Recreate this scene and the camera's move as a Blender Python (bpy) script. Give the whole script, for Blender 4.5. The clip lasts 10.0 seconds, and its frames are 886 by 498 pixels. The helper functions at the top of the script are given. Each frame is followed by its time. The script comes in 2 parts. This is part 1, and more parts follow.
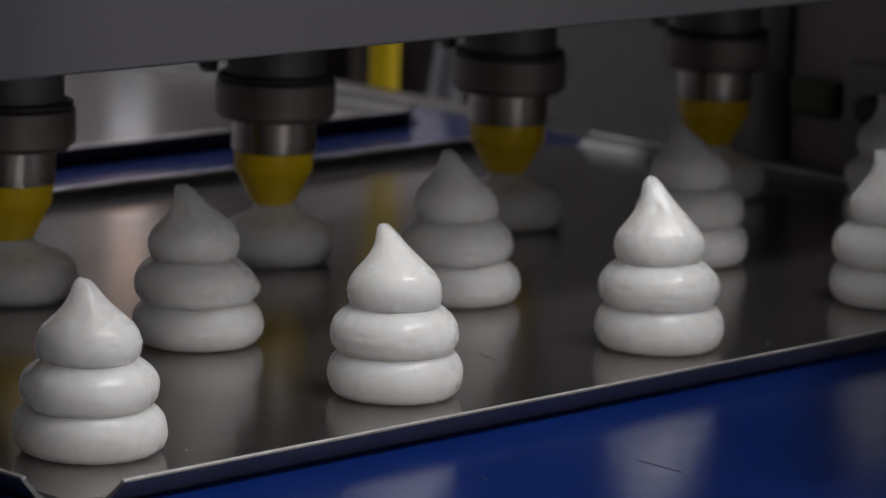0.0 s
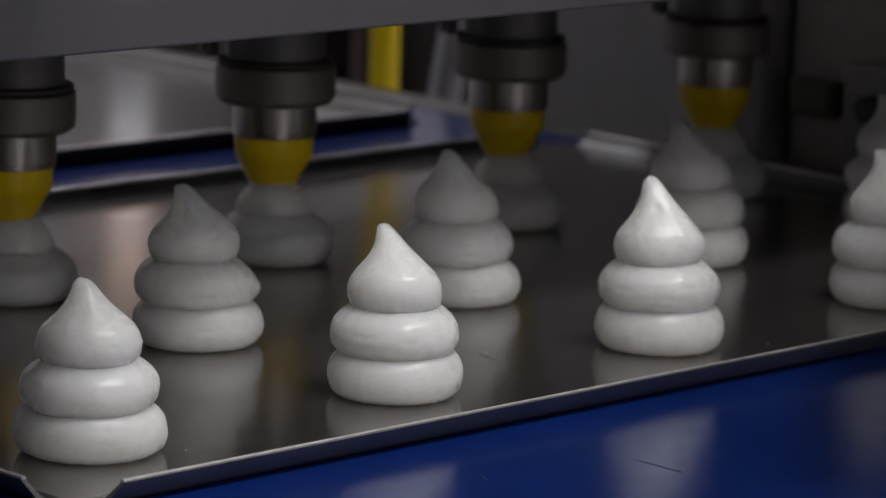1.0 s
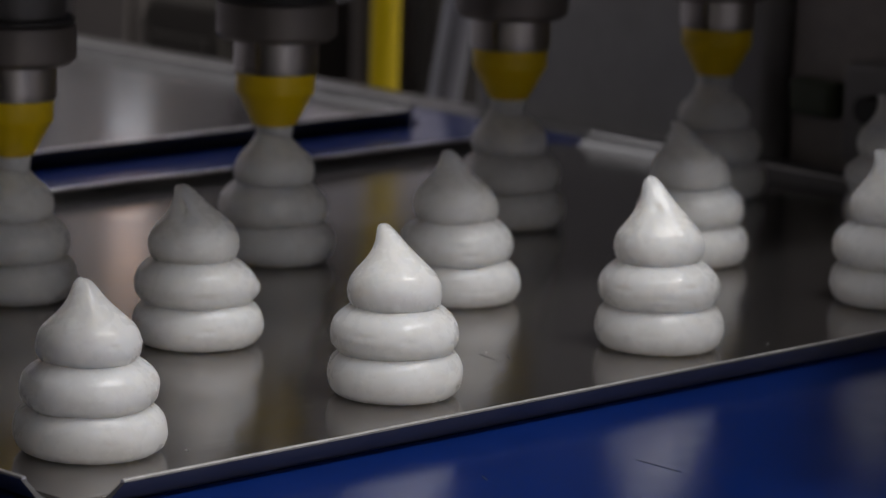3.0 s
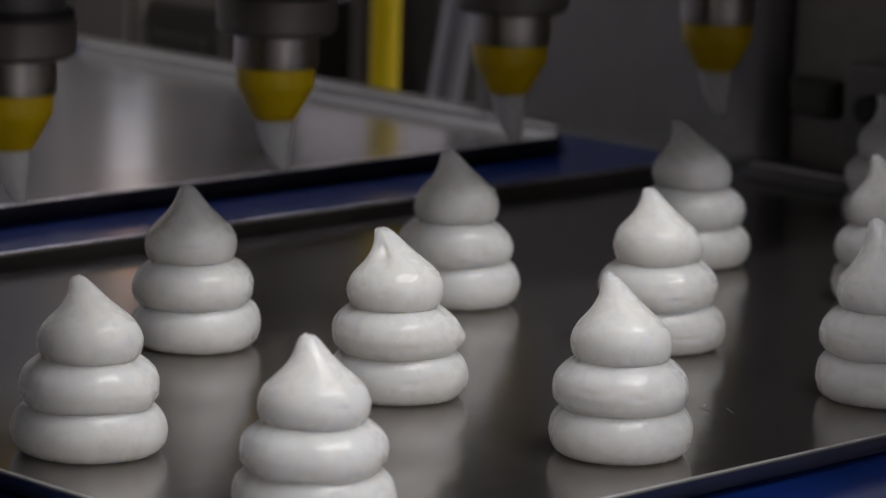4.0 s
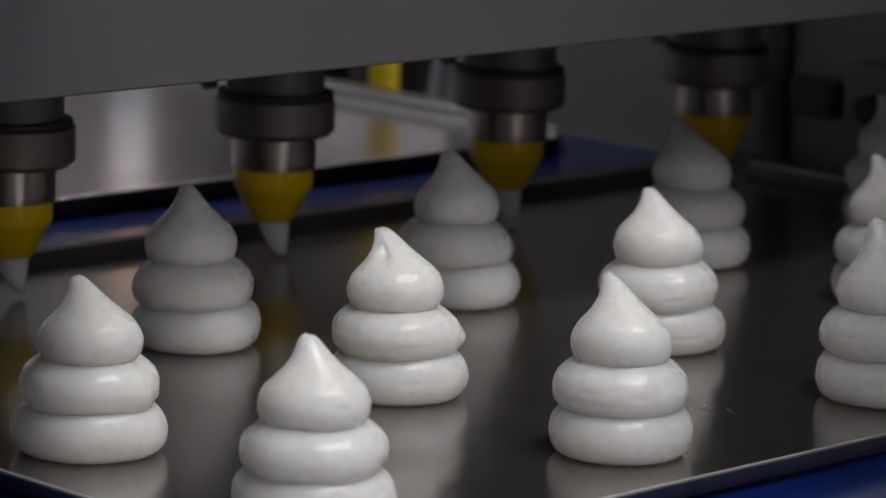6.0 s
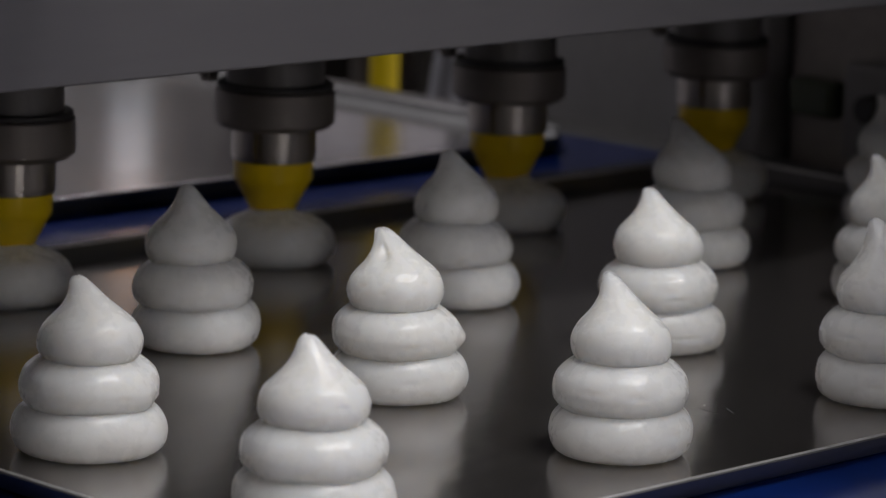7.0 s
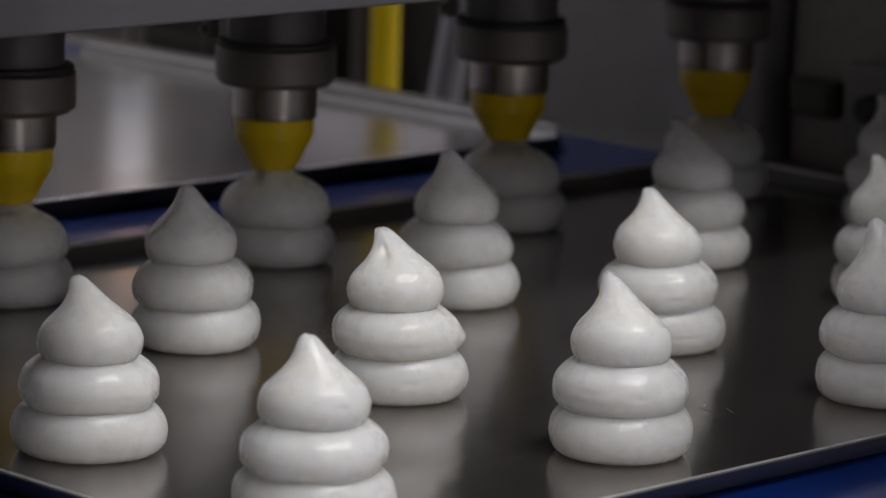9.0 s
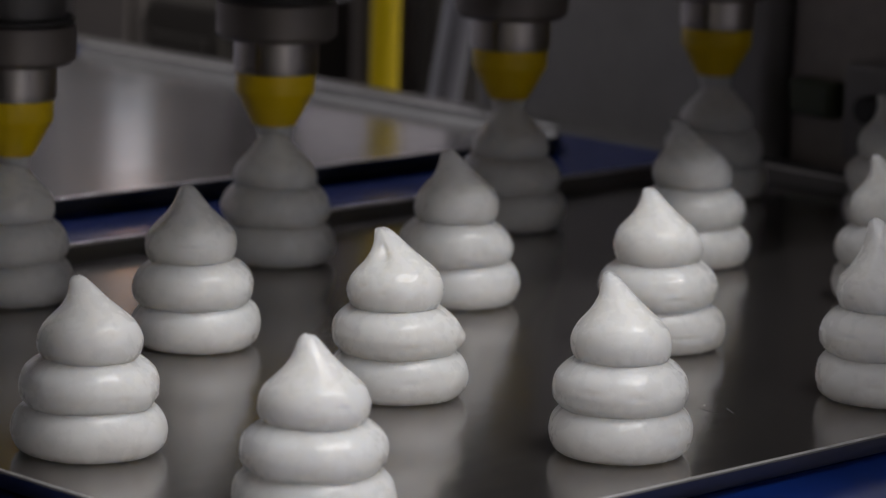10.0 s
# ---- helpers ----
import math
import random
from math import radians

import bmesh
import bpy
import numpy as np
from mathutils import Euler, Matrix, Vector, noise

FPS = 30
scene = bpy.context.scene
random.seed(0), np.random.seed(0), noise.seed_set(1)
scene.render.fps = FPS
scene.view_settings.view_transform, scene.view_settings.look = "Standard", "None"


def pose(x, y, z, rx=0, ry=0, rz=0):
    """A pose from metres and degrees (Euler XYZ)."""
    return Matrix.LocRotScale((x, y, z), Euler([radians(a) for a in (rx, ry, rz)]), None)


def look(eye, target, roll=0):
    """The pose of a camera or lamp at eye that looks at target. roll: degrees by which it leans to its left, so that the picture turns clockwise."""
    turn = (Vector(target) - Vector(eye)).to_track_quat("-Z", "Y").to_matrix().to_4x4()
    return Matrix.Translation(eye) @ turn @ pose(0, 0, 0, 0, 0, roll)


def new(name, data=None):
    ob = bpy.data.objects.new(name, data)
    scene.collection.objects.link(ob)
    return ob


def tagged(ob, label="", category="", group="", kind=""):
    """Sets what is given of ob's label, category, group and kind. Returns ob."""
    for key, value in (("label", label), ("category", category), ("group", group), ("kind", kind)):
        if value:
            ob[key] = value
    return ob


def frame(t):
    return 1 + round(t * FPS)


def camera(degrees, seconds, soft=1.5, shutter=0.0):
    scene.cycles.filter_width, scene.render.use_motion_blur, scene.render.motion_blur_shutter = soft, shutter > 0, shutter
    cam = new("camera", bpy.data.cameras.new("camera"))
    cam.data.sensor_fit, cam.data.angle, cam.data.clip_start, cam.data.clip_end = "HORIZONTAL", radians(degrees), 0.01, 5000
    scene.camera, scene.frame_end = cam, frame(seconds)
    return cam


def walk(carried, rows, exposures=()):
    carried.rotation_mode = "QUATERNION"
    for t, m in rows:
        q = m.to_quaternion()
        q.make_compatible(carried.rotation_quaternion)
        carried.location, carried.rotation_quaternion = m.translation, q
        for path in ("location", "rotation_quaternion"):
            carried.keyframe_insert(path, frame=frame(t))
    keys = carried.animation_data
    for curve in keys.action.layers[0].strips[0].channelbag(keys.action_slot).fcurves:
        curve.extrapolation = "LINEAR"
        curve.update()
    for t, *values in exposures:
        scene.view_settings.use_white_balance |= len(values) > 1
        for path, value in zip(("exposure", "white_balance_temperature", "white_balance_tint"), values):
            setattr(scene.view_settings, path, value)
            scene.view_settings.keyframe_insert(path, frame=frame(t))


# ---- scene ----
cam = camera(13.83, 10.0, soft=1.25, shutter=0.5)
A = 0.12      # nozzle pitch across the belt
B = 0.09206   # spacing of the rows on the tray
STEP = 0.0934  # advance of the belt between two deposits
EYE = Vector((-0.75797, -0.96244, 0.24925))
YAW, DIP = 0.78413, 0.18539
AIM = Vector((math.cos(DIP) * math.sin(YAW), math.cos(DIP) * math.cos(YAW), -math.sin(DIP)))
VIEW = look(EYE, EYE + AIM, 1.77)
walk(cam, [(0.0, VIEW), (10.0, VIEW)])
cam.data.dof.use_dof = True
cam.data.dof.focus_distance = 1.06
cam.data.dof.aperture_fstop = 19

# ---- light ----
world = bpy.data.worlds.new("world")
scene.world = world
world.use_nodes = True
wn = world.node_tree.nodes["Background"]
wn.inputs["Color"].default_value = (0.75, 0.8, 1.0, 1)
wn.inputs["Strength"].default_value = 0.02
scene.view_settings.exposure = 0.0


def ceiling_lamp(x, y, z, sx, sy, watts, colour, turn=0):
    data = bpy.data.lights.new("hall_lamp", "AREA")
    data.shape, data.size, data.size_y, data.energy, data.color = "RECTANGLE", sx, sy, watts, colour
    ob = new("hall_lamp", data)
    ob.matrix_world = pose(x, y, z, 0, 0, turn)
    return ob


ceiling_lamp(-0.60, -1.60, 2.95, 0.45, 0.9, 19, (1.0, 0.980, 0.972), -28)
ceiling_lamp(-1.85, -3.4, 2.95, 0.45, 1.2, 5, (1.0, 0.980, 0.972), -30)
ceiling_lamp(0.85, -1.60, 2.95, 0.5, 0.35, 25, (1.0, 0.980, 0.972))
ceiling_lamp(0.05, -1.35, 2.95, 0.4, 0.3, 23, (1.0, 0.980, 0.972))
ceiling_lamp(3.0, 2.6, 2.95, 0.9, 0.3, 40, (0.93, 0.88, 1.0))
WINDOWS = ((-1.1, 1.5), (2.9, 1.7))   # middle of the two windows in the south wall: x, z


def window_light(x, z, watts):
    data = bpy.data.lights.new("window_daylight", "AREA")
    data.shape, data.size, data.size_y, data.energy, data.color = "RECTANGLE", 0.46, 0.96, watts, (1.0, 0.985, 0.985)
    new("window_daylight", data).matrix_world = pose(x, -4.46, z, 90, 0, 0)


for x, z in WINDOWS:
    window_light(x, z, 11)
ceiling_lamp(-0.7, 1.9, 2.95, 0.9, 0.3, 24, (0.95, 0.95, 1.0))


# ---- materials ----
def material(name, colour, rough=0.5, metal=0.0, vary=0.1, grain=60.0, bump=0.1, stretch=(1, 1, 1), rough_vary=0.1, coarse=6.0, uneven=0.0, extra=None):
    m = bpy.data.materials.new(name)
    m.use_nodes = True
    nt = m.node_tree
    n, l = nt.nodes, nt.links
    p = n["Principled BSDF"]
    co = n.new("ShaderNodeTexCoord")
    mp = n.new("ShaderNodeMapping")
    mp.inputs["Scale"].default_value = stretch
    l.new(co.outputs["Object"], mp.inputs["Vector"])
    fine, big = n.new("ShaderNodeTexNoise"), n.new("ShaderNodeTexNoise")
    fine.inputs["Scale"].default_value, big.inputs["Scale"].default_value = grain, coarse
    fine.inputs["Detail"].default_value, big.inputs["Detail"].default_value = 6, 4
    for t in (fine, big):
        l.new(mp.outputs["Vector"], t.inputs["Vector"])
    mix = n.new("ShaderNodeMath")
    mix.operation = "ADD"
    l.new(fine.outputs["Fac"], mix.inputs[0])
    l.new(big.outputs["Fac"], mix.inputs[1])
    ramp = n.new("ShaderNodeMapRange")
    ramp.inputs["From Min"].default_value, ramp.inputs["From Max"].default_value = 0.6, 1.4
    ramp.inputs["To Min"].default_value, ramp.inputs["To Max"].default_value = 1 - vary, 1 + vary
    l.new(mix.outputs[0], ramp.inputs["Value"])
    tint = n.new("ShaderNodeMixRGB")
    tint.blend_type = "MULTIPLY"
    tint.inputs["Fac"].default_value = 1
    tint.inputs["Color1"].default_value = (*colour, 1)
    l.new(ramp.outputs["Result"], tint.inputs["Color2"])
    l.new(tint.outputs["Color"], p.inputs["Base Color"])
    rr = n.new("ShaderNodeMapRange")
    rr.inputs["From Min"].default_value, rr.inputs["From Max"].default_value = 0.6, 1.4
    rr.inputs["To Min"].default_value, rr.inputs["To Max"].default_value = max(rough - rough_vary, 0.03), rough + rough_vary
    l.new(mix.outputs[0], rr.inputs["Value"])
    l.new(rr.outputs["Result"], p.inputs["Roughness"])
    p.inputs["Metallic"].default_value = metal
    if bump:
        below = None
        if uneven:
            below = n.new("ShaderNodeBump")
            below.inputs["Strength"].default_value, below.inputs["Distance"].default_value = uneven, 0.004
            l.new(big.outputs["Fac"], below.inputs["Height"])
        b = n.new("ShaderNodeBump")
        b.inputs["Strength"].default_value, b.inputs["Distance"].default_value = bump, 0.001
        l.new(fine.outputs["Fac"], b.inputs["Height"])
        if below:
            l.new(below.outputs["Normal"], b.inputs["Normal"])
        l.new(b.outputs["Normal"], p.inputs["Normal"])
    if extra:
        extra(p)
    return m


def creamy(p):
    p.inputs["Subsurface Weight"].default_value = 1.0
    p.inputs["Subsurface Radius"].default_value = (0.0140, 0.0132, 0.0120)
    p.inputs["Subsurface Scale"].default_value = 1.0
    p.inputs["Specular IOR Level"].default_value = 0.4


CREAM = material("meringue_cream", (0.93, 0.909, 0.876), 0.28, 0, 0.006, 260, 0.16, coarse=95, uneven=0.08, rough_vary=0.09, extra=creamy)

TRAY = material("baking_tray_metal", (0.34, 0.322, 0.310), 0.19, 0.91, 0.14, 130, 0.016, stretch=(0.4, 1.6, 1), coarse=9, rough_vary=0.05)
# pale base colour stands in for the lamps' glint along the worn edge
RIM = material("worn_rim_glint", (0.74, 0.73, 0.72), 0.33, 0.6, 0.30, 160, 0.02, coarse=12, rough_vary=0.06)
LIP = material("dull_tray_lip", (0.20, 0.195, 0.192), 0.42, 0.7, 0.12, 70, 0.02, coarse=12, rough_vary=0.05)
BELT = material("blue_belt_plastic", (0.004, 0.024, 0.165), 0.21, 0, 0.12, 60, 0.01, coarse=5, rough_vary=0.04)
PANEL = material("grey_painted_steel", (0.135, 0.13, 0.138), 0.42, 0.2, 0.05, 120, 0.02, stretch=(0.3, 3, 3), coarse=3)
STEEL = material("dull_steel", (0.20, 0.178, 0.165), 0.5, 0.5, 0.12, 150, 0.05, coarse=14)
BRIGHT = material("turned_steel", (0.36, 0.335, 0.315), 0.3, 1.0, 0.12, 120, 0.02, stretch=(1, 1, 0.1), coarse=20)
DARK = material("dark_steel", (0.15, 0.143, 0.138), 0.45, 0.3, 0.15, 120, 0.05, coarse=10)
RUBBER = material("black_rubber", (0.04, 0.038, 0.037), 0.55, 0, 0.2, 200, 0.1)
YELLOW = material("yellow_nozzle_plastic", (0.84, 0.58, 0.004), 0.36, 0, 0.06, 150, 0.05, coarse=20)
POST_YELLOW = material("yellow_paint", (0.75, 0.55, 0.005), 0.4, 0, 0.08, 100, 0.05)
SIDE = material("machine_side_grey", (0.28, 0.268, 0.262), 0.5, 0.2, 0.12, 90, 0.04, coarse=4)
PALE = material("pale_grey_plastic", (0.45, 0.45, 0.49), 0.45, 0, 0.08, 100, 0.05)
BROWN = material("brown_grey_paint", (0.034, 0.029, 0.024), 0.55, 0, 0.15, 80, 0.05)
WALL = material("hall_wall_paint", (0.80, 0.785, 0.79), 0.7, 0, 0.06, 40, 0.1, coarse=2)
FLOOR = material("hall_floor_coating", (0.36, 0.35, 0.35), 0.45, 0, 0.15, 40, 0.08, coarse=2)


# ---- building helpers ----
def mesh_of(name, bm, mat, angle=20):
    me = bpy.data.meshes.new(name)
    bm.normal_update()
    bm.to_mesh(me)
    bm.free()
    me.materials.append(mat)
    me.shade_smooth()
    me.set_sharp_from_angle(angle=radians(angle))
    return me


def part(name, bm, mat, parent=None, label="", m=None, angle=20):
    ob = new(name, mesh_of(name, bm, mat, angle))
    if parent is not None:
        ob.parent = parent
    if m is not None:
        ob.matrix_basis = m
    return tagged(ob, label)


def thing(name, label, category, m=None, group="", kind=""):
    ob = new(name)
    ob.empty_display_size = 0.02
    if m is not None:
        ob.matrix_basis = m
    return tagged(ob, label, category, group, kind)


def box(x0, x1, y0, y1, z0, z1, bevel=0.0, segs=2):
    bm = bmesh.new()
    bmesh.ops.create_cube(bm, size=1)
    for v in bm.verts:
        v.co = Vector((x0 if v.co.x < 0 else x1, y0 if v.co.y < 0 else y1, z0 if v.co.z < 0 else z1))
    if bevel:
        bmesh.ops.bevel(bm, geom=list(bm.edges), offset=bevel, segments=segs, profile=0.5, affect="EDGES")
    return bm


def merge(*bms):
    out = bms[0]
    for b in bms[1:]:
        me = bpy.data.meshes.new("tmp")
        b.to_mesh(me)
        b.free()
        out.from_mesh(me)
        bpy.data.meshes.remove(me)
    return out


def lathe(profile, segs=48, closed_top=True, closed_bottom=True, shape=None):
    """A turned body from (radius, height) pairs, bottom to top; shape(angle, radius, height) may move each point."""
    bm = bmesh.new()
    rings = []
    for r, z in profile:
        ring = []
        for k in range(segs):
            a = 2 * math.pi * k / segs
            p = Vector((r * math.cos(a), r * math.sin(a), z))
            ring.append(bm.verts.new(shape(a, r, z) if shape else p))
        rings.append(ring)
    for lo, hi in zip(rings, rings[1:]):
        for k in range(segs):
            bm.faces.new((lo[k], lo[(k + 1) % segs], hi[(k + 1) % segs], hi[k]))
    if closed_bottom:
        bm.faces.new(rings[0][::-1])
    if closed_top:
        bm.faces.new(rings[-1])
    return bm


def smooth_profile(points, n=6):
    """Catmull-Rom through (radius, height) pairs."""
    out = []
    for i in range(len(points) - 1):
        p0, p1, p2, p3 = (np.array(points[min(max(i + d, 0), len(points) - 1)], float) for d in (-1, 0, 1, 2))
        for k in range(n):
            t = k / n
            out.append(tuple(0.5 * ((2 * p1) + (p2 - p0) * t + (2 * p0 - 5 * p1 + 4 * p2 - p3) * t * t + (3 * p1 - p0 - 3 * p2 + p3) * t ** 3)))
    out.append(points[-1])
    return [(max(r, 0.0002), z) for r, z in out]


# ---- setting: hall and conveyor ----
def hall():
    x0, x1, y0, y1, z0, z1 = -4.0, 4.5, -4.5, 5.0, -0.95, 3.0
    tagged(part("floor", box(x0, x1, y0, y1, z0 - 0.1, z0), FLOOR), "grey coated concrete factory floor", "floor", kind="structure")
    tagged(part("ceiling", box(x0, x1, y0, y1, z1, z1 + 0.1), WALL), "plain pale factory ceiling", "ceiling", kind="structure")
    for nm, b in (("wall_north", (x0, x1, y1, y1 + 0.15)), ("wall_east", (x1, x1 + 0.15, y0, y1)), ("wall_west", (x0 - 0.15, x0, y0, y1))):
        tagged(part(nm, box(*b, z0, z1), SIDE if nm == "wall_west" else WALL), "plain pale painted factory wall", "wall", kind="structure")
    # the south wall, open at its two windows
    pieces, left = [], x0
    for x, z in WINDOWS:
        pieces += [box(left, x - 0.25, y0 - 0.15, y0, z0, z1), box(x - 0.25, x + 0.25, y0 - 0.15, y0, z0, z - 0.5), box(x - 0.25, x + 0.25, y0 - 0.15, y0, z + 0.5, z1)]
        left = x + 0.25
    pieces.append(box(left, x1, y0 - 0.15, y0, z0, z1))
    tagged(part("wall_south", merge(*pieces), WALL), "pale painted factory wall with two narrow windows", "wall", kind="structure")
    for k, (x, z) in enumerate(WINDOWS):
        w = tagged(thing("window_%d" % (k + 1), "narrow upright window in the factory wall", "window", pose(x, y0 - 0.08, z)), kind="structure")
        part("window_frame", merge(box(-0.25, -0.235, -0.03, 0.03, -0.5, 0.5), box(0.235, 0.25, -0.03, 0.03, -0.5, 0.5), box(-0.235, 0.235, -0.03, 0.03, -0.5, -0.485), box(-0.235, 0.235, -0.03, 0.03, 0.485, 0.5)), PALE, w)
        part("pane", box(-0.235, 0.235, -0.003, 0.003, -0.485, 0.485), PALE, w, "frosted pale pane")


hall()

BELT_EDGE = 0.433


def conveyor():
    bed = thing("conveyor", "dark steel conveyor frame under the blue belt", "conveyor")
    part("bed", box(-0.19, BELT_EDGE - 0.03, -1.3, 1.9, -0.16, -0.0075, 0.004), DARK, bed)
    part("side_rail", box(BELT_EDGE + 0.003, BELT_EDGE + 0.03, -1.3, 1.9, -0.14, -0.002, 0.003), DARK, bed, "dark steel side rail")
    for x in (-0.15, 0.38):
        for y in (-1.1, 1.7):
            part("leg", box(x - 0.03, x + 0.03, y - 0.03, y + 0.03, -0.95, -0.15, 0.004), STEEL, bed)
    return bed


conveyor()
belt = tagged(part("conveyor_belt", box(-0.20, BELT_EDGE, -1.5, 1.9, -0.0065, -0.0022, 0.0015), BELT), "glossy blue plastic conveyor belt with fine scratches", "conveyor belt")


# ---- trays ----
def tray(y_front, y_rear, x0=-0.159, x1=0.401, h=0.0051, flare=0.006):
    """A shallow tray; its origin lies at the middle of its floor."""
    cx, cy = (x0 + x1) / 2, (y_front + y_rear) / 2
    wx, wy = (x1 - x0) / 2, (y_rear - y_front) / 2
    t = thing("baking_tray", "grey metal baking tray with low raised rims", "tray", pose(cx, cy, 0), "trays on the belt")
    part("tray_floor", box(-wx, wx, -wy, wy, -0.0018, 0, 0.0006), TRAY, t)
    cut = 0.009

    def lip(length):
        # a bent strip along x, rising outwards in -y, with a rolled top edge
        bm = bmesh.new()
        prof = [(0.0, -0.0016), (-flare * 0.5, 0.0005), (-flare + 0.0001, h - 0.0006), (-flare, h), (-flare - 0.0003, h + 0.0004), (-flare - 0.0008, h + 0.0006), (-flare - 0.0013, h + 0.0004), (-flare - 0.0016, h), (-flare - 0.0013, h - 0.0007), (-flare * 0.55 - 0.0012, -0.0002), (-0.0008, -0.002)]
        n = len(prof)
        ends = []
        for s in (-1, 1):
            ends.append([bm.verts.new((s * (length / 2 - cut + max(0, z) * -0.6), y, z)) for y, z in prof])
        for k in range(n):
            bm.faces.new((ends[0][k], ends[0][(k + 1) % n], ends[1][(k + 1) % n], ends[1][k]))
        bm.faces.new(ends[0][::-1])
        bm.faces.new(ends[1])
        bmesh.ops.recalc_face_normals(bm, faces=bm.faces)
        return bm

    def edge(length):
        # the rolled top edge of a lip, a thin rod along x
        bm = bmesh.new()
        n, r = 12, 0.0008
        ends = []
        for e in (-1, 1):
            ends.append([bm.verts.new((e * (length / 2 - cut - 0.0030), -flare - 0.0006 + r * math.cos(2 * math.pi * k / n), h + r * math.sin(2 * math.pi * k / n))) for k in range(n)])
        for k in range(n):
            bm.faces.new((ends[0][k], ends[0][(k + 1) % n], ends[1][(k + 1) % n], ends[1][k]))
        bm.faces.new(ends[0][::-1])
        bm.faces.new(ends[1])
        bmesh.ops.recalc_face_normals(bm, faces=bm.faces)
        return bm

    for length, m in ((2 * wx, pose(0, -wy, 0)), (2 * wx, pose(0, wy, 0, 0, 0, 180)), (2 * wy, pose(wx, 0, 0, 0, 0, 90)), (2 * wy, pose(-wx, 0, 0, 0, 0, -90))):
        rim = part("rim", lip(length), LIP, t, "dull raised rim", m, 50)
        part("rolled_edge", edge(length), RIM, rim, "worn rolled edge with the lamp glint in its colour", angle=60)
    return t


tray_a = tray(-0.2245, 0.129)
tray_b = tray(0.2175, 0.571)


# ---- meringues ----
NX, NY = -0.0030, 0.0021   # the nozzles stand a little off the middle of the deposits


def lump(a, z, marks):
    """The swelling (+) or dent (-) that marks (angle, height, spread, depth, width) make at a point."""
    d = 0.0
    for ma, mz, mw, mh, amount in marks:
        da = (a - ma + math.pi) % (2 * math.pi) - math.pi
        d += amount * math.exp(-(da / mw) ** 2 - ((z - mz) / mh) ** 2)
    return d


def wobble(seed, amount, drift, marks):
    def f(a, r, z):
        d = Vector((math.cos(a), math.sin(a), 0))
        k = 1 + amount * noise.noise(Vector((d.x * 1.2, d.y * 1.2, z * 40 + seed * 7.1))) + 0.35 * amount * noise.noise(Vector((d.x * 4, d.y * 4, z * 220 - seed * 3.3)))
        off = drift(z)
        rr = r * k + lump(a, z, marks) * min(1.0, r / 0.004)
        dz = 0.0010 * noise.noise(Vector((d.x * 0.9, d.y * 0.9, seed * 1.7 + 50))) if z > 0.003 else 0.0
        return Vector((rr * d.x + off.x, rr * d.y + off.y, z + dz))
    return f


LOWER = [(0.0150, 0.0), (0.0176, 0.0004), (0.0197, 0.0022), (0.0207, 0.0052), (0.0207, 0.0080), (0.0199, 0.0110), (0.0183, 0.0133), (0.0160, 0.0150), (0.0125, 0.0163), (0.0092, 0.0176), (0.0074, 0.0192), (0.0069, 0.0215), (0.0067, 0.0262)]
MIDDLE = [(0.0158, 0.0128), (0.0172, 0.0140), (0.0190, 0.0164), (0.0196, 0.0190), (0.0195, 0.0213), (0.0184, 0.0243), (0.0164, 0.0266), (0.0140, 0.0284), (0.0110, 0.0297), (0.0085, 0.0309), (0.0072, 0.0325), (0.0069, 0.0350), (0.0067, 0.0385)]
TOP = [(0.0112, 0.0266), (0.0126, 0.0280), (0.0140, 0.0304), (0.0145, 0.0330), (0.0142, 0.0356), (0.0130, 0.0384), (0.0110, 0.0408), (0.0089, 0.0430), (0.0070, 0.0452), (0.0054, 0.0474), (0.0043, 0.0492), (0.0035, 0.0507), (0.0028, 0.0519), (0.0019, 0.0529), (0.0006, 0.0534)]
RIGHT, FRONT = -0.78, -2.36


ACROSS, NEAR = Vector((0.708, -0.706, 0)), Vector((-0.706, -0.708, 0))   # along the picture and towards the eye, on the tray


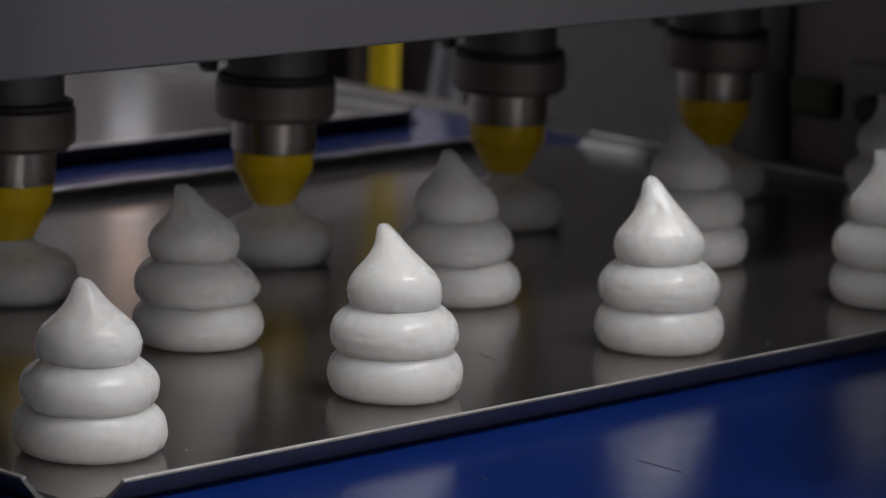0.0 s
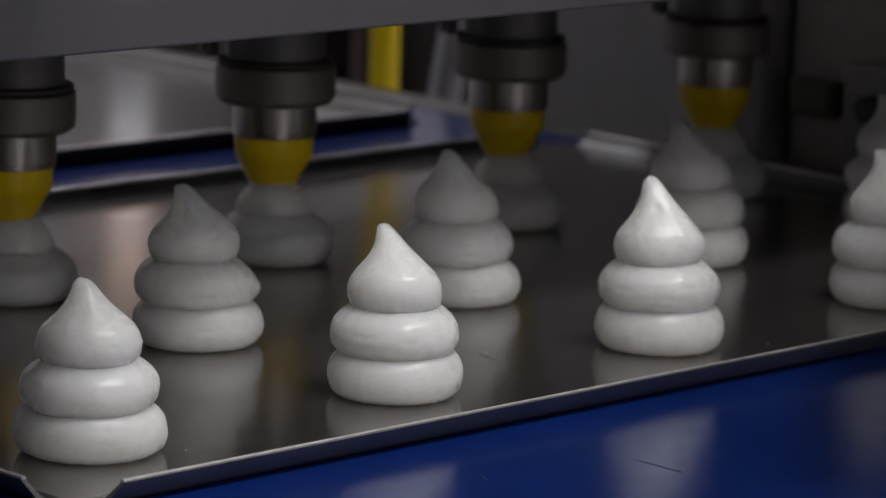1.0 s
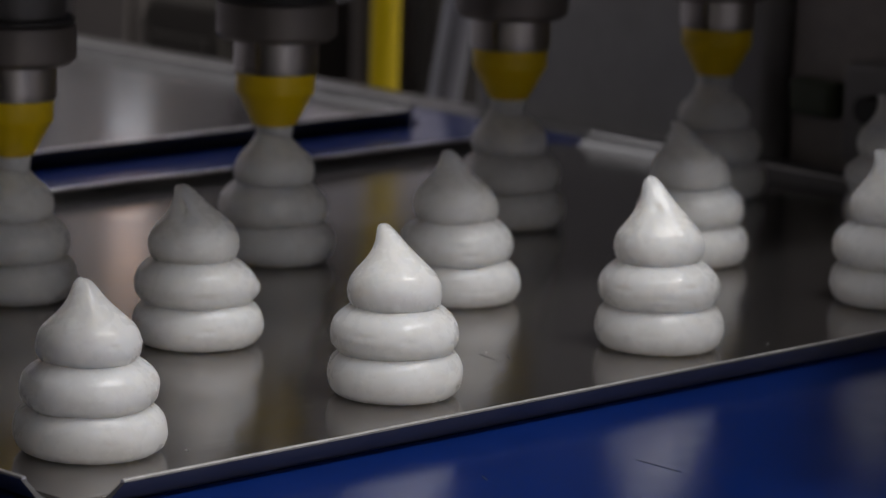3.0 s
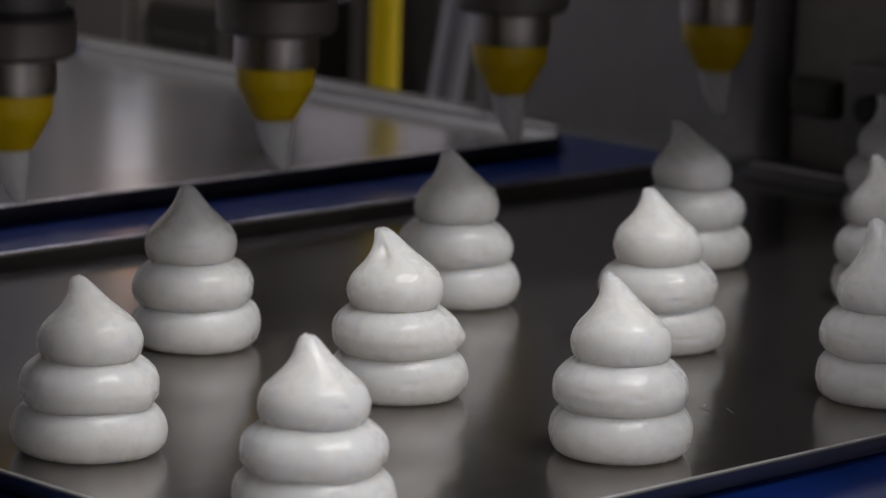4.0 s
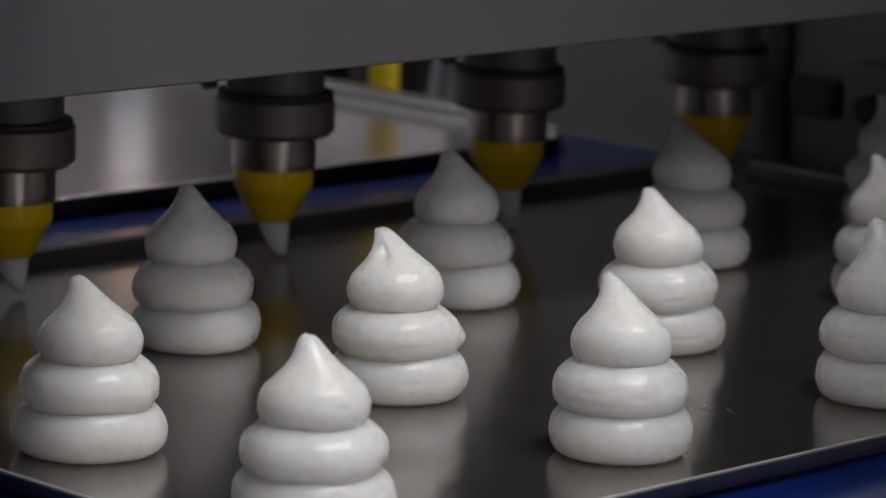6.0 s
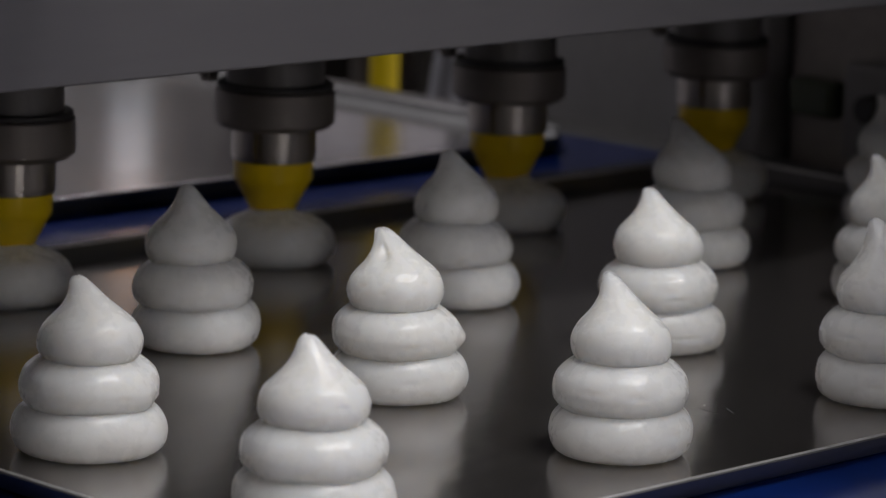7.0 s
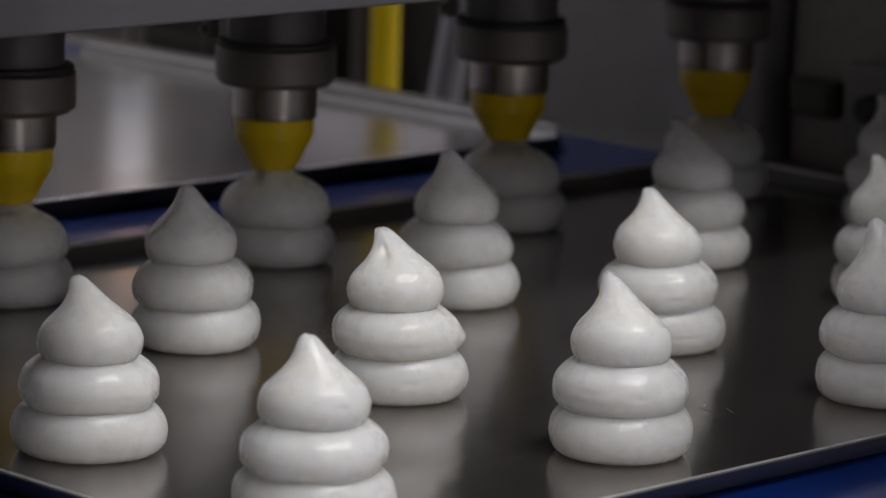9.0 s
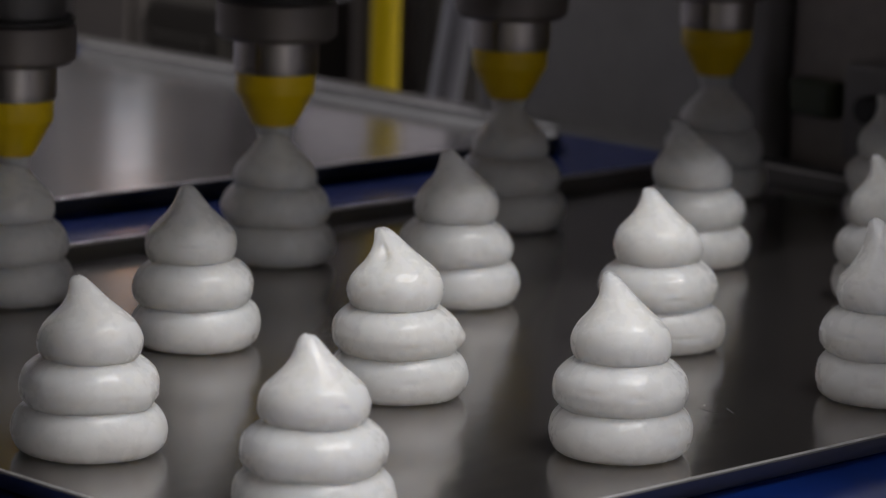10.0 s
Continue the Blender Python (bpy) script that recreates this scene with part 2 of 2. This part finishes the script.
def meringue(m, seed, wide, tall, lean, mid, top, tip=1.0, marks=(), core=False, neck=Vector((0, 0, 0))):
    """mid and top: (width, sideways shift) of the upper rings; tip: the height of the point; neck: where the nozzle stands over the base."""
    rnd = random.Random(seed)
    t = thing("meringue", "glossy white piped meringue of three stacked rings with a leaning peak", "meringue", m, "meringues on the tray")
    sway = Vector((rnd.uniform(-1, 1), rnd.uniform(-1, 1), 0)) * 0.0009
    turn = rnd.uniform(-0.35, 0.35)
    marks = list(marks)
    for k in range(20):
        marks.append((rnd.uniform(0, 6.28), rnd.uniform(0.004, 0.040), rnd.uniform(0.05, 0.15), rnd.uniform(0.0006, 0.0015), rnd.choice((-1, -1, 1)) * rnd.uniform(0.00022, 0.00050)))
    marks.append((rnd.uniform(0, 6.28), rnd.uniform(0.016, 0.024), 0.5, 0.004, 0.0005))

    def drift(z):
        return sway * (z / 0.05)

    def ring_drift(shift, z0):
        def f(z):
            k = min(1.0, max(0.0, (z - z0) / 0.005))
            return drift(z) + (ACROSS * shift).lerp(neck, k)
        return f

    def peak_drift(z):
        k = max(0.0, (z - 0.039) / 0.0142)
        return drift(z) + ACROSS * top[1] + Vector((math.sin(turn), math.cos(turn), 0)) * lean * k ** 1.8

    layers = []
    for nm, prof, am, dr, w in (("lower_ring", LOWER, 0.03, ring_drift(0.0, 0.0155), 1.0), ("middle_ring", MIDDLE, 0.04, ring_drift(mid[1], 0.0290), mid[0]), ("peak", TOP, 0.05, peak_drift, top[0])):
        shape = wobble(seed + len(layers) * 11, am, dr, marks)
        body = lathe([(r * wide * w, z) for r, z in smooth_profile(prof, 5)], 120, shape=shape)
        for v in body.verts:
            z = v.co.z
            v.co.z = tall * (z if z < 0.040 or nm != "peak" else 0.040 + (z - 0.040) * tip)
        layers.append(part(nm, body, CREAM, t, angle=60))
    if core:
        body = lathe([(r * (0.70 if z < 0.03 else 0.96), z * tall) for r, z in smooth_profile(MIDDLE, 4)], 64, shape=wobble(seed + 5, 0.05, ring_drift(mid[1], 0.0290), ()))
        layers.append(part("core", body, CREAM, t, angle=60))
    return t, layers


# (base across, base nearer, width, height, lean, middle ring's width and shift, top's width and shift, height of the tip), lengths in mm
FORM = {("first", -1): (0.0, -1.5, 1.05, 0.930, 3.2, 0.97, -0.6, 0.985, -0.6, 0.97), ("first", 0): (-0.6, -0.5, 1.005, 0.965, 7.2, 0.99, -0.4, 1.0, -0.4, 0.98),
        ("first", 1): (-0.6, 2.6, 1.02, 0.990, 5.0, 0.98, -0.6, 1.0, -1.1, 1.17), ("first", 2): (-0.7, 1.5, 1.0, 0.99, 7.0, 1.0, -0.6, 1.0, -0.8, 1.0),
        ("second", -1): (-1.2, -3.5, 1.075, 0.945, 5.2, 0.945, -0.4, 0.96, 0.1, 0.92), ("second", 0): (-0.3, -1.0, 1.02, 0.965, 7.6, 0.98, -0.9, 1.0, -1.7, 0.90),
        ("second", 1): (-0.9, 1.0, 1.01, 0.985, 6.0, 0.985, -1.5, 1.0, -2.3, 0.89), ("second", 2): (-0.5, 1.0, 1.01, 0.975, 8.5, 0.99, -1.0, 1.0, -1.7, 0.90),
        ("third", 0): (-1.8, 1.5, 1.01, 0.975, 4.2, 0.99, -1.3, 1.01, -2.6, 0.94), ("third", 1): (-2.0, 3.0, 1.01, 1.0, 4.8, 0.99, -1.8, 1.01, -1.6, 0.90),
        ("third", 2): (-1.4, 2.5, 1.01, 0.985, 13.0, 0.99, -1.0, 1.0, -1.1, 0.90),
        ("fourth", 0): (-2.6, 5.0, 1.02, 0.99, 3.0, 0.99, -0.8, 1.0, -0.6, 1.0), ("fourth", 1): (-1.6, 4.5, 1.02, 0.99, 3.0, 0.99, -1.0, 1.0, -1.0, 1.0),
        ("fourth", 2): (-1.6, 5.5, 1.02, 0.99, 3.0, 0.99, -1.6, 1.0, -1.6, 1.0), ("fourth", 3): (-2.3, 3.5, 1.02, 0.99, 3.0, 0.99, -0.6, 1.0, 0.0, 1.0)}
PLAIN = {"first": (-0.6, 1.0, 1.0, 0.98, 6.5, 0.99, -0.6, 1.0, -0.8, 1.0), "second": (-0.6, 1.0, 1.0, 0.975, 7.5, 0.99, -1.0, 1.0, -1.6, 0.92),
         "third": (-1.7, 2.5, 1.0, 0.985, 7.0, 0.99, -1.2, 1.0, -1.4, 0.92), "fourth": (-2.0, 4.5, 1.02, 0.99, 3.0, 0.99, -1.0, 1.0, -1.0, 1.0)}
MARKS = {("second", 0): [(RIGHT, 0.0195, 0.24, 0.0028, 0.0015), (FRONT - 0.40, 0.0455, 0.26, 0.0030, -0.0024), (FRONT - 0.95, 0.0455, 0.3, 0.0030, 0.0007),
                         (FRONT - 0.75, 0.0365, 0.09, 0.0010, -0.0007), (FRONT + 0.25, 0.0395, 0.12, 0.0007, -0.0007), (FRONT + 0.60, 0.0405, 0.09, 0.0008, 0.0007),
                         (FRONT + 0.70, 0.0375, 0.10, 0.0007, -0.0007), (FRONT + 0.20, 0.0185, 0.13, 0.0009, -0.0007), (FRONT + 0.22, 0.0075, 0.12, 0.0008, -0.0006)],
         ("first", 1): [(FRONT - 0.1, 0.0452, 0.30, 0.0018, -0.0010), (FRONT + 0.02, 0.0178, 0.12, 0.0007, 0.0008), (FRONT - 0.7, 0.0215, 0.16, 0.0007, -0.0007), (FRONT + 0.5, 0.0225, 0.14, 0.0009, -0.0006), (FRONT + 0.75, 0.0130, 0.10, 0.0008, 0.0007)],
         ("second", 1): [(FRONT + 0.25, 0.0190, 0.14, 0.0008, -0.0007), (FRONT + 0.35, 0.0065, 0.30, 0.0006, -0.0006)],
         ("third", 0): [(FRONT, 0.0345, 0.30, 0.0006, -0.0004)],
         ("first", -1): [(FRONT + 0.6, 0.0350, 0.12, 0.0007, -0.0007)],
         ("first", 0): [(FRONT - 0.7, 0.0180, 0.5, 0.0012, -0.0008), (FRONT - 0.5, 0.0215, 0.2, 0.0008, -0.0007), (FRONT - 0.75, 0.0155, 0.4, 0.0006, -0.0007), (FRONT + 0.25, 0.0205, 0.14, 0.0012, -0.0006)]}
ROWS = {}
SLIDE = {}   # how far the middle ring slides sideways as it wells up
SEED = 3
for row, j in (("first", 2), ("second", 1), ("third", 0), ("fourth", 0)):
    ROWS[row] = []
    for i in range(-1, 4):
        SEED += 1
        f = FORM.get((row, i), PLAIN[row])
        base = ACROSS * (f[0] / 1000) + NEAR * (f[1] / 1000)
        m = pose(i * A + base.x, -j * B + base.y, 0.0002)
        neck = Vector((NX, NY, 0)) - base
        welling = row in ("third", "fourth")
        shift = max(f[6], -0.8) if welling else f[6]
        t, layers = meringue(m, SEED, f[2], f[3], f[4] / 1000, (min(f[5], 0.99) if welling else f[5], shift / 1000), (f[7], f[8] / 1000), f[9], MARKS.get((row, i), ()), welling, neck)
        SLIDE[t.name] = ACROSS * ((f[6] - shift) / 1000)
        ROWS[row].append((t, layers, m))


# ---- depositor head ----
def nozzle(head, x):
    tube = part("nozzle_tube", lathe([(0.0178, 0.064), (0.0178, 0.120)], 40), DARK, head, "dark steel feed tube", pose(x + NX, NY, 0))
    part("collar", lathe(smooth_profile([(0.014, 0.0506), (0.0185, 0.0506), (0.0198, 0.0510), (0.0214, 0.0526), (0.0217, 0.0536), (0.0217, 0.0630), (0.0214, 0.0640), (0.0204, 0.0646), (0.0150, 0.0648)], 3), 64), STEEL, tube, "dull grey steel union collar")
    part("gasket", lathe([(0.0150, 0.0647), (0.0206, 0.0648), (0.0210, 0.0653), (0.0210, 0.0664), (0.0205, 0.0669), (0.0150, 0.0670)], 48), RUBBER, tube, "black rubber gasket")
    part("fitting", lathe([(0.0182, 0.0775), (0.0190, 0.0780), (0.0190, 0.0850), (0.0182, 0.0855)], 6), STEEL, tube, "hexagonal steel fitting")
    part("clamp_screw", merge(box(-0.0215, -0.0165, 0.0120, 0.0165, 0.0668, 0.0735, 0.0006), box(-0.0235, -0.0210, 0.0130, 0.0158, 0.0690, 0.0715, 0.0005)), STEEL, tube, "small steel clamp screw")
    part("sleeve", lathe([(0.0140, 0.0386), (0.0150, 0.0388), (0.0152, 0.0392), (0.0152, 0.0402), (0.0149, 0.0405), (0.0152, 0.0408), (0.0152, 0.0510)], 56), BRIGHT, tube, "turned steel sleeve")
    tip = [(0.0066, 0.0195), (0.0071, 0.0194), (0.0077, 0.0198), (0.0132, 0.0302), (0.0139, 0.0312), (0.0142, 0.0322), (0.0143, 0.0389)]
    part("nozzle_tip", lathe(tip, 48), YELLOW, tube, "yellow plastic piping tip", angle=30)


head = thing("depositor_head", "grey steel depositor head with five yellow piping nozzles", "machine")
part("front_panel", box(-0.218, 0.456, -0.154, -0.150, 0.1012, 0.30, 0.0008), PANEL, head, "smooth grey front panel")
part("manifold", box(-0.215, 0.452, -0.149, 0.16, 0.118, 0.30, 0.003), DARK, head, "dark steel manifold block")
for x in (-0.2195, 0.4575):
    part("guide_shoe", box(x - 0.0015, x + 0.0035, 0.08, 0.14, 0.14, 0.26, 0.0005), STEEL, head, "steel guide shoe")
NOZZLE_AT = {i: i * A - (0.0005 if i == 1 else 0.0) for i in range(-1, 4)}
for x in NOZZLE_AT.values():
    nozzle(head, x)


def drip():
    prof = smooth_profile([(0.0010, -0.0190), (0.0022, -0.0182), (0.0036, -0.0150), (0.0054, -0.0090), (0.0065, -0.003), (0.0068, 0.000), (0.0064, 0.004), (0.0060, 0.012)], 4)

    def bend(a, r, z):
        k = max(0.0, -z / 0.019)
        return Vector((r * math.cos(a) + 0.0024 * k * k, r * math.sin(a) - 0.0024 * k * k, z))
    return tagged(part("cream_drip", lathe(prof, 32, shape=bend), CREAM, angle=60), "white cream hanging from the piping nozzle", "cream", "cream at the nozzles")


DRIPS = [(x + NX, drip()) for x in NOZZLE_AT.values()]


# ---- background machine ----
side = thing("machine_side_frame", "dark grey machine side housing beside the belt", "machine")
part("housing", box(0.462, 0.60, 0.064, 0.243, -0.95, 0.60, 0.004), SIDE, side)
PLATE = material("brown_grey_plate", (0.38, 0.345, 0.315), 0.45, 0.2, 0.15, 120, 0.05, coarse=10)
part("rear_plate", box(0.474, 0.60, -0.74, 0.060, -0.95, 1.30, 0.003), PLATE, side, "darker recessed plate")
part("foot_rail", box(0.440, 0.461, -0.70, 0.243, -0.14, -0.004, 0.002), RUBBER, side, "black foot rail")



# an added plate above the view, there only to block the lamps
def shade_shelf(frame_of, outline, z):
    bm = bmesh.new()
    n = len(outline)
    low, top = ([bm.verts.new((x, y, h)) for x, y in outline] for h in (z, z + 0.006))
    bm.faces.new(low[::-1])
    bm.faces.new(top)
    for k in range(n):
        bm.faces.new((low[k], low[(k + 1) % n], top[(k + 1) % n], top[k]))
    part("shade_shelf", bm, SIDE, frame_of, "unseen grey shelf added to cast shade, with a slanting edge")


# added: shades the right-hand meringues and belt along a slanting line
shade_shelf(side, ((0.025, -0.70), (0.474, -0.70), (0.474, -0.168), (0.322, -0.168), (0.025, -0.392)), 0.20)

# unseen copy of the side frame, added to block light from the left
unseen_side = thing("machine_side_frame", "dark grey machine side housing beside the belt", "machine")
part("housing", box(-0.36, -0.222, -0.235, 0.243, -0.95, 0.60, 0.004), SIDE, unseen_side)
part("foot_rail", box(-0.222, -0.203, -0.15, 0.243, -0.14, -0.004, 0.002), RUBBER, unseen_side, "black foot rail")
# added: shades the left of the tray and the front panel
shade_shelf(unseen_side, ((-0.36, -0.168), (-0.36, -0.42), (-0.265, -0.37), (-0.110, -0.25), (-0.110, -0.168)), 0.20)

GREEN = material("dark_green_paint", (0.075, 0.09, 0.05), 0.5, 0, 0.1, 90, 0.04)
valve = thing("valve_box", "small dark green box on the machine plate", "box")
part("body", box(0.4635, 0.4738, 0.026, 0.052, 0.018, 0.034, 0.0015), GREEN, valve)
part("lid", box(0.4620, 0.4634, 0.028, 0.050, 0.020, 0.032, 0.0004), GREEN, valve)

bracket = thing("sensor_bracket", "pale grey bracket with a round black knob", "bracket")
part("plate", box(0.452, 0.4735, -0.040, 0.012, 0.004, 0.046, 0.002), SIDE, bracket)
knob = part("knob", lathe([(0.0052, 0), (0.0060, 0.001), (0.0060, 0.008), (0.0050, 0.009)], 32), RUBBER, bracket, "round black knob", pose(0.452, -0.006, 0.028, 0, -90, 0))

post = thing("guard_post", "round yellow painted guard post", "post")
part("tube", lathe([(0.0079, -0.95), (0.0079, 0.5)], 40), POST_YELLOW, post, m=pose(0.60, 0.448, 0))
part("foot", lathe([(0.03, -0.95), (0.03, -0.944), (0.012, -0.94)], 32), DARK, post, "dark foot plate", pose(0.60, 0.448, 0))

strut = thing("leaning_strut", "pale grey leaning support tube behind the belt", "strut")
part("tube", lathe([(0.0085, -0.95), (0.0085, 0.34)], 36, shape=lambda a, r, z: Vector((r * math.cos(a), r * math.sin(a) - 0.207 * z, z))), PALE, strut, m=pose(0.56, 0.3572, 0))


def cabinet(x0, x1, y0, y1, z1, mat, label):
    c = thing("cabinet", label, "cabinet")
    part("body", box(x0, x1, y0, y1, -0.95, z1, 0.004), mat, c)
    part("door", box(x0 - 0.004, x0 - 0.0005, y0 + 0.008, y1 - 0.008, -0.90, z1 - 0.02, 0.0015), mat, c)
    return c


cabinet(0.86, 1.10, 0.40, 1.15, 0.03, RUBBER, "black machine cabinet behind the belt")
cabinet(0.70, 0.75, 0.496, 0.523, 0.05, BROWN, "narrow dark brown upright panel")
cabinet(0.73, 0.78, 0.534, 0.558, 0.05, DARK, "narrow dark grey upright panel")
cabinet(0.70, 0.74, 0.567, 0.580, 0.06, STEEL, "slim dark blue-grey upright bar")
cabinet(0.62, 0.80, 0.606, 0.672, -0.004, BROWN, "low brown-grey cabinet with a black top edge")
CABINET = material("grey_cabinet_paint", (0.36, 0.35, 0.362), 0.45, 0, 0.08, 90, 0.04, coarse=5)
cabinet(0.62, 0.80, 0.757, 1.05, 0.50, CABINET, "tall grey painted switch cabinet beside the belt")
cabinet(0.62, 0.80, 0.676, 0.742, 0.052, STEEL, "grey control cabinet beside the belt")


beam = thing("cable_duct", "dark brown cable duct on a short leg above the cabinets", "duct")
part("duct", box(0.70, 0.76, 0.43, 0.705, 0.122, 0.30, 0.003), BROWN, beam)
part("leg", box(0.71, 0.75, 0.680, 0.700, 0.052, 0.122, 0.001), BROWN, beam)


def glow(name, colour, strength):
    m = bpy.data.materials.new(name)
    m.use_nodes = True
    b = m.node_tree.nodes["Principled BSDF"]
    b.inputs["Base Color"].default_value = (*colour, 1)
    b.inputs["Emission Color"].default_value = (*colour, 1)
    b.inputs["Emission Strength"].default_value = strength
    b.inputs["Roughness"].default_value = 0.3
    return m


tower = thing("signal_tower", "small signal tower with a lit white and a lit orange lens", "signal light", pose(0.645, 0.714, 0.052))
part("pole", lathe([(0.006, 0), (0.006, 0.034)], 24), DARK, tower)
part("white_lens", lathe([(0.0105, 0.034), (0.0115, 0.035), (0.0115, 0.098), (0.0105, 0.099)], 32), glow("white_lens_glow", (0.84, 0.90, 1.0), 0.6), tower, "lit white lens")
part("orange_lens", lathe([(0.0100, 0.103), (0.0110, 0.104), (0.0110, 0.130), (0.0100, 0.131)], 32), glow("orange_lens_glow", (1.0, 0.60, 0.38), 1.2), tower, "lit orange lens")
part("cap", lathe([(0.0112, 0.131), (0.0115, 0.139), (0.008, 0.143)], 32), DARK, tower, "dark cap")


# ---- small things ----
def crumb(x, y, r, seed):
    bm = bmesh.new()
    bmesh.ops.create_icosphere(bm, subdivisions=2, radius=r)
    for v in bm.verts:
        v.co *= 1 + 0.5 * noise.noise(v.co / r + Vector((seed * 3.1, 0, 0)))
        v.co.z = v.co.z * 0.55 + r * 0.4
    return tagged(part("cream_crumb", bm, CREAM, m=pose(x, y, 0.0001)), "tiny dried speck of white cream on the tray", "crumb", "specks of cream on the tray")


CRUMBS = [crumb(x, y, r, k) for k, (x, y, r) in enumerate(((0.0645, -0.1590, 0.0003), (-0.0972, -0.1995, 0.0004), (0.150, -0.205, 0.0003)))]
for x, y, length, turn in ((0.0605, -0.1642, 0.010, 80), (0.066, -0.168, 0.006, 60)):
    part("scratch", box(-length / 2, length / 2, -0.00018, 0.00018, 0, 0.00005), LIP, tray_a, "fine dull scratch", tray_a.matrix_basis.inverted() @ pose(x, y, 0, 0, 0, turn))
for x, y, length, turn in ((0.0037, -0.2887, 0.0185, 88), (-0.046, -0.268, 0.006, 60), (0.110, -0.330, 0.015, 75), (-0.02, -0.35, 0.02, 95)):
    part("scratch", box(-length / 2, length / 2, -0.00025, 0.00025, 0, 0.00006), RUBBER, belt, "thin dark scratch", pose(x, y, -0.0022, 0, 0, turn))


# ---- movement ----
HEAD = [(0.0, 0.0), (0.15, 0.0025), (0.3, 0.0046), (0.5, 0.0054), (1.4, 0.0057), (1.6, 0.0092), (1.8, 0.0142), (2.0, 0.0152), (2.4, 0.0158), (2.7, 0.0160),
        (2.85, 0.0200), (3.0, 0.0285), (3.2, 0.0385), (3.35, 0.0405), (3.88, 0.0405), (4.0, 0.0305), (4.1, 0.0187), (4.2, 0.0122), (4.4, 0.0090), (4.5, 0.0074), (4.75, 0.0035),
        (5.0, 0.0), (5.2, -0.0028), (5.4, -0.0055), (5.6, -0.0062), (6.8, -0.0060), (7.0, -0.0033), (7.15, 0.0), (7.3, 0.003), (7.5, 0.0050), (7.7, 0.0054), (8.5, 0.0057),
        (8.7, 0.0070), (8.8, 0.0085), (9.0, 0.0122), (9.1, 0.0133), (9.4, 0.0156), (9.8, 0.0160), (9.9, 0.0215), (10.0, 0.0285)]
# how far the hanging cream is drawn up into the nozzle
DRAWN = [(0.0, 0.003), (2.7, 0.002), (3.0, 0.0), (3.2, 0.002), (3.3, 0.008), (3.7, 0.008), (3.8, 0.001), (4.0, 0.0), (5.0, 0.0), (5.4, 0.003), (5.7, 0.006), (6.8, 0.006), (7.2, 0.003), (10.0, 0.001)]
HEAD = [(t, z + 0.0012) for t, z in HEAD]
ADVANCE = [(0.0, 0.0), (3.22, 0.0), (3.35, 0.2), (3.55, 0.85), (3.7, 1.0), (10.0, 1.0)]


def at(rows, t):
    for (t0, a), (t1, b) in zip(rows, rows[1:]):
        if t <= t1:
            return a + (b - a) * (t - t0) / (t1 - t0)
    return rows[-1][1]


def carried(ob, m):
    walk(ob, [(t, Matrix.Translation((0, -STEP * s, 0)) @ m) for t, s in ADVANCE])


def grow(layers, start, slide, pause=0.0):
    """The rings well up one out of another; start is the time at which the deposit would have begun."""
    plans = (((0.0, -0.032), (0.05, -0.032), (0.85, 0.0)),
             ((0.0, -0.045), (0.9, -0.0142), (2.10, -0.0142), (2.28, -0.0065), (2.46, -0.0015), (2.9, 0.0)),
             ((0.0, -0.060), (0.9, -0.045), (2.5, -0.036), (3.7, -0.031), (3.9, -0.021), (4.0, -0.012), (4.25, 0.0)),
             ((0.0, -0.045), (0.9, -0.0150), (2.02, -0.0150), (2.2, -0.0030), (2.36, -0.0010), (2.9, 0.0)))
    plans = [[(t + (pause if 1.9 < t < 2.8 and k in (1, 3) else 0.0), z) for t, z in plan] for k, plan in enumerate(plans)]
    for k, (ob, plan) in enumerate(zip(layers, plans)):
        rows = [(start + t, z) for t, z in plan if 0.0 < start + t < 10.0]
        full = [(start + t, z) for t, z in plan]
        first = at(full, 0.0) if start < 0 else plan[0][1]
        rows = [(0.0, first)] + rows + [(10.0, at(full, 10.0))]
        aside = slide if k in (1, 3) else Vector((0, 0, 0))
        walk(ob, [(t, Matrix.Translation(aside * max(0.0, 1 + z / 0.0060)) @ pose(0, 0, z)) for t, z in rows])


def motions():
    walk(head, [(t, pose(0, 0, z)) for t, z in HEAD])
    times = sorted({t for t, _ in HEAD} | {t for t, _ in DRAWN})
    for x, ob in DRIPS:
        walk(ob, [(t, pose(x, NY, 0.0195 + at(HEAD, t) + at(DRAWN, t))) for t in times])
    for ob in (tray_a, tray_b, belt, *CRUMBS):
        carried(ob, ob.matrix_basis.copy())
    for row in ("first", "second", "third"):
        for t, layers, m in ROWS[row]:
            carried(t, m)
    for t, layers, m in ROWS["third"]:
        grow(layers, -1.2, SLIDE[t.name])
    for t, layers, m in ROWS["fourth"]:
        grow(layers, 5.8, SLIDE[t.name], 0.18)


motions()
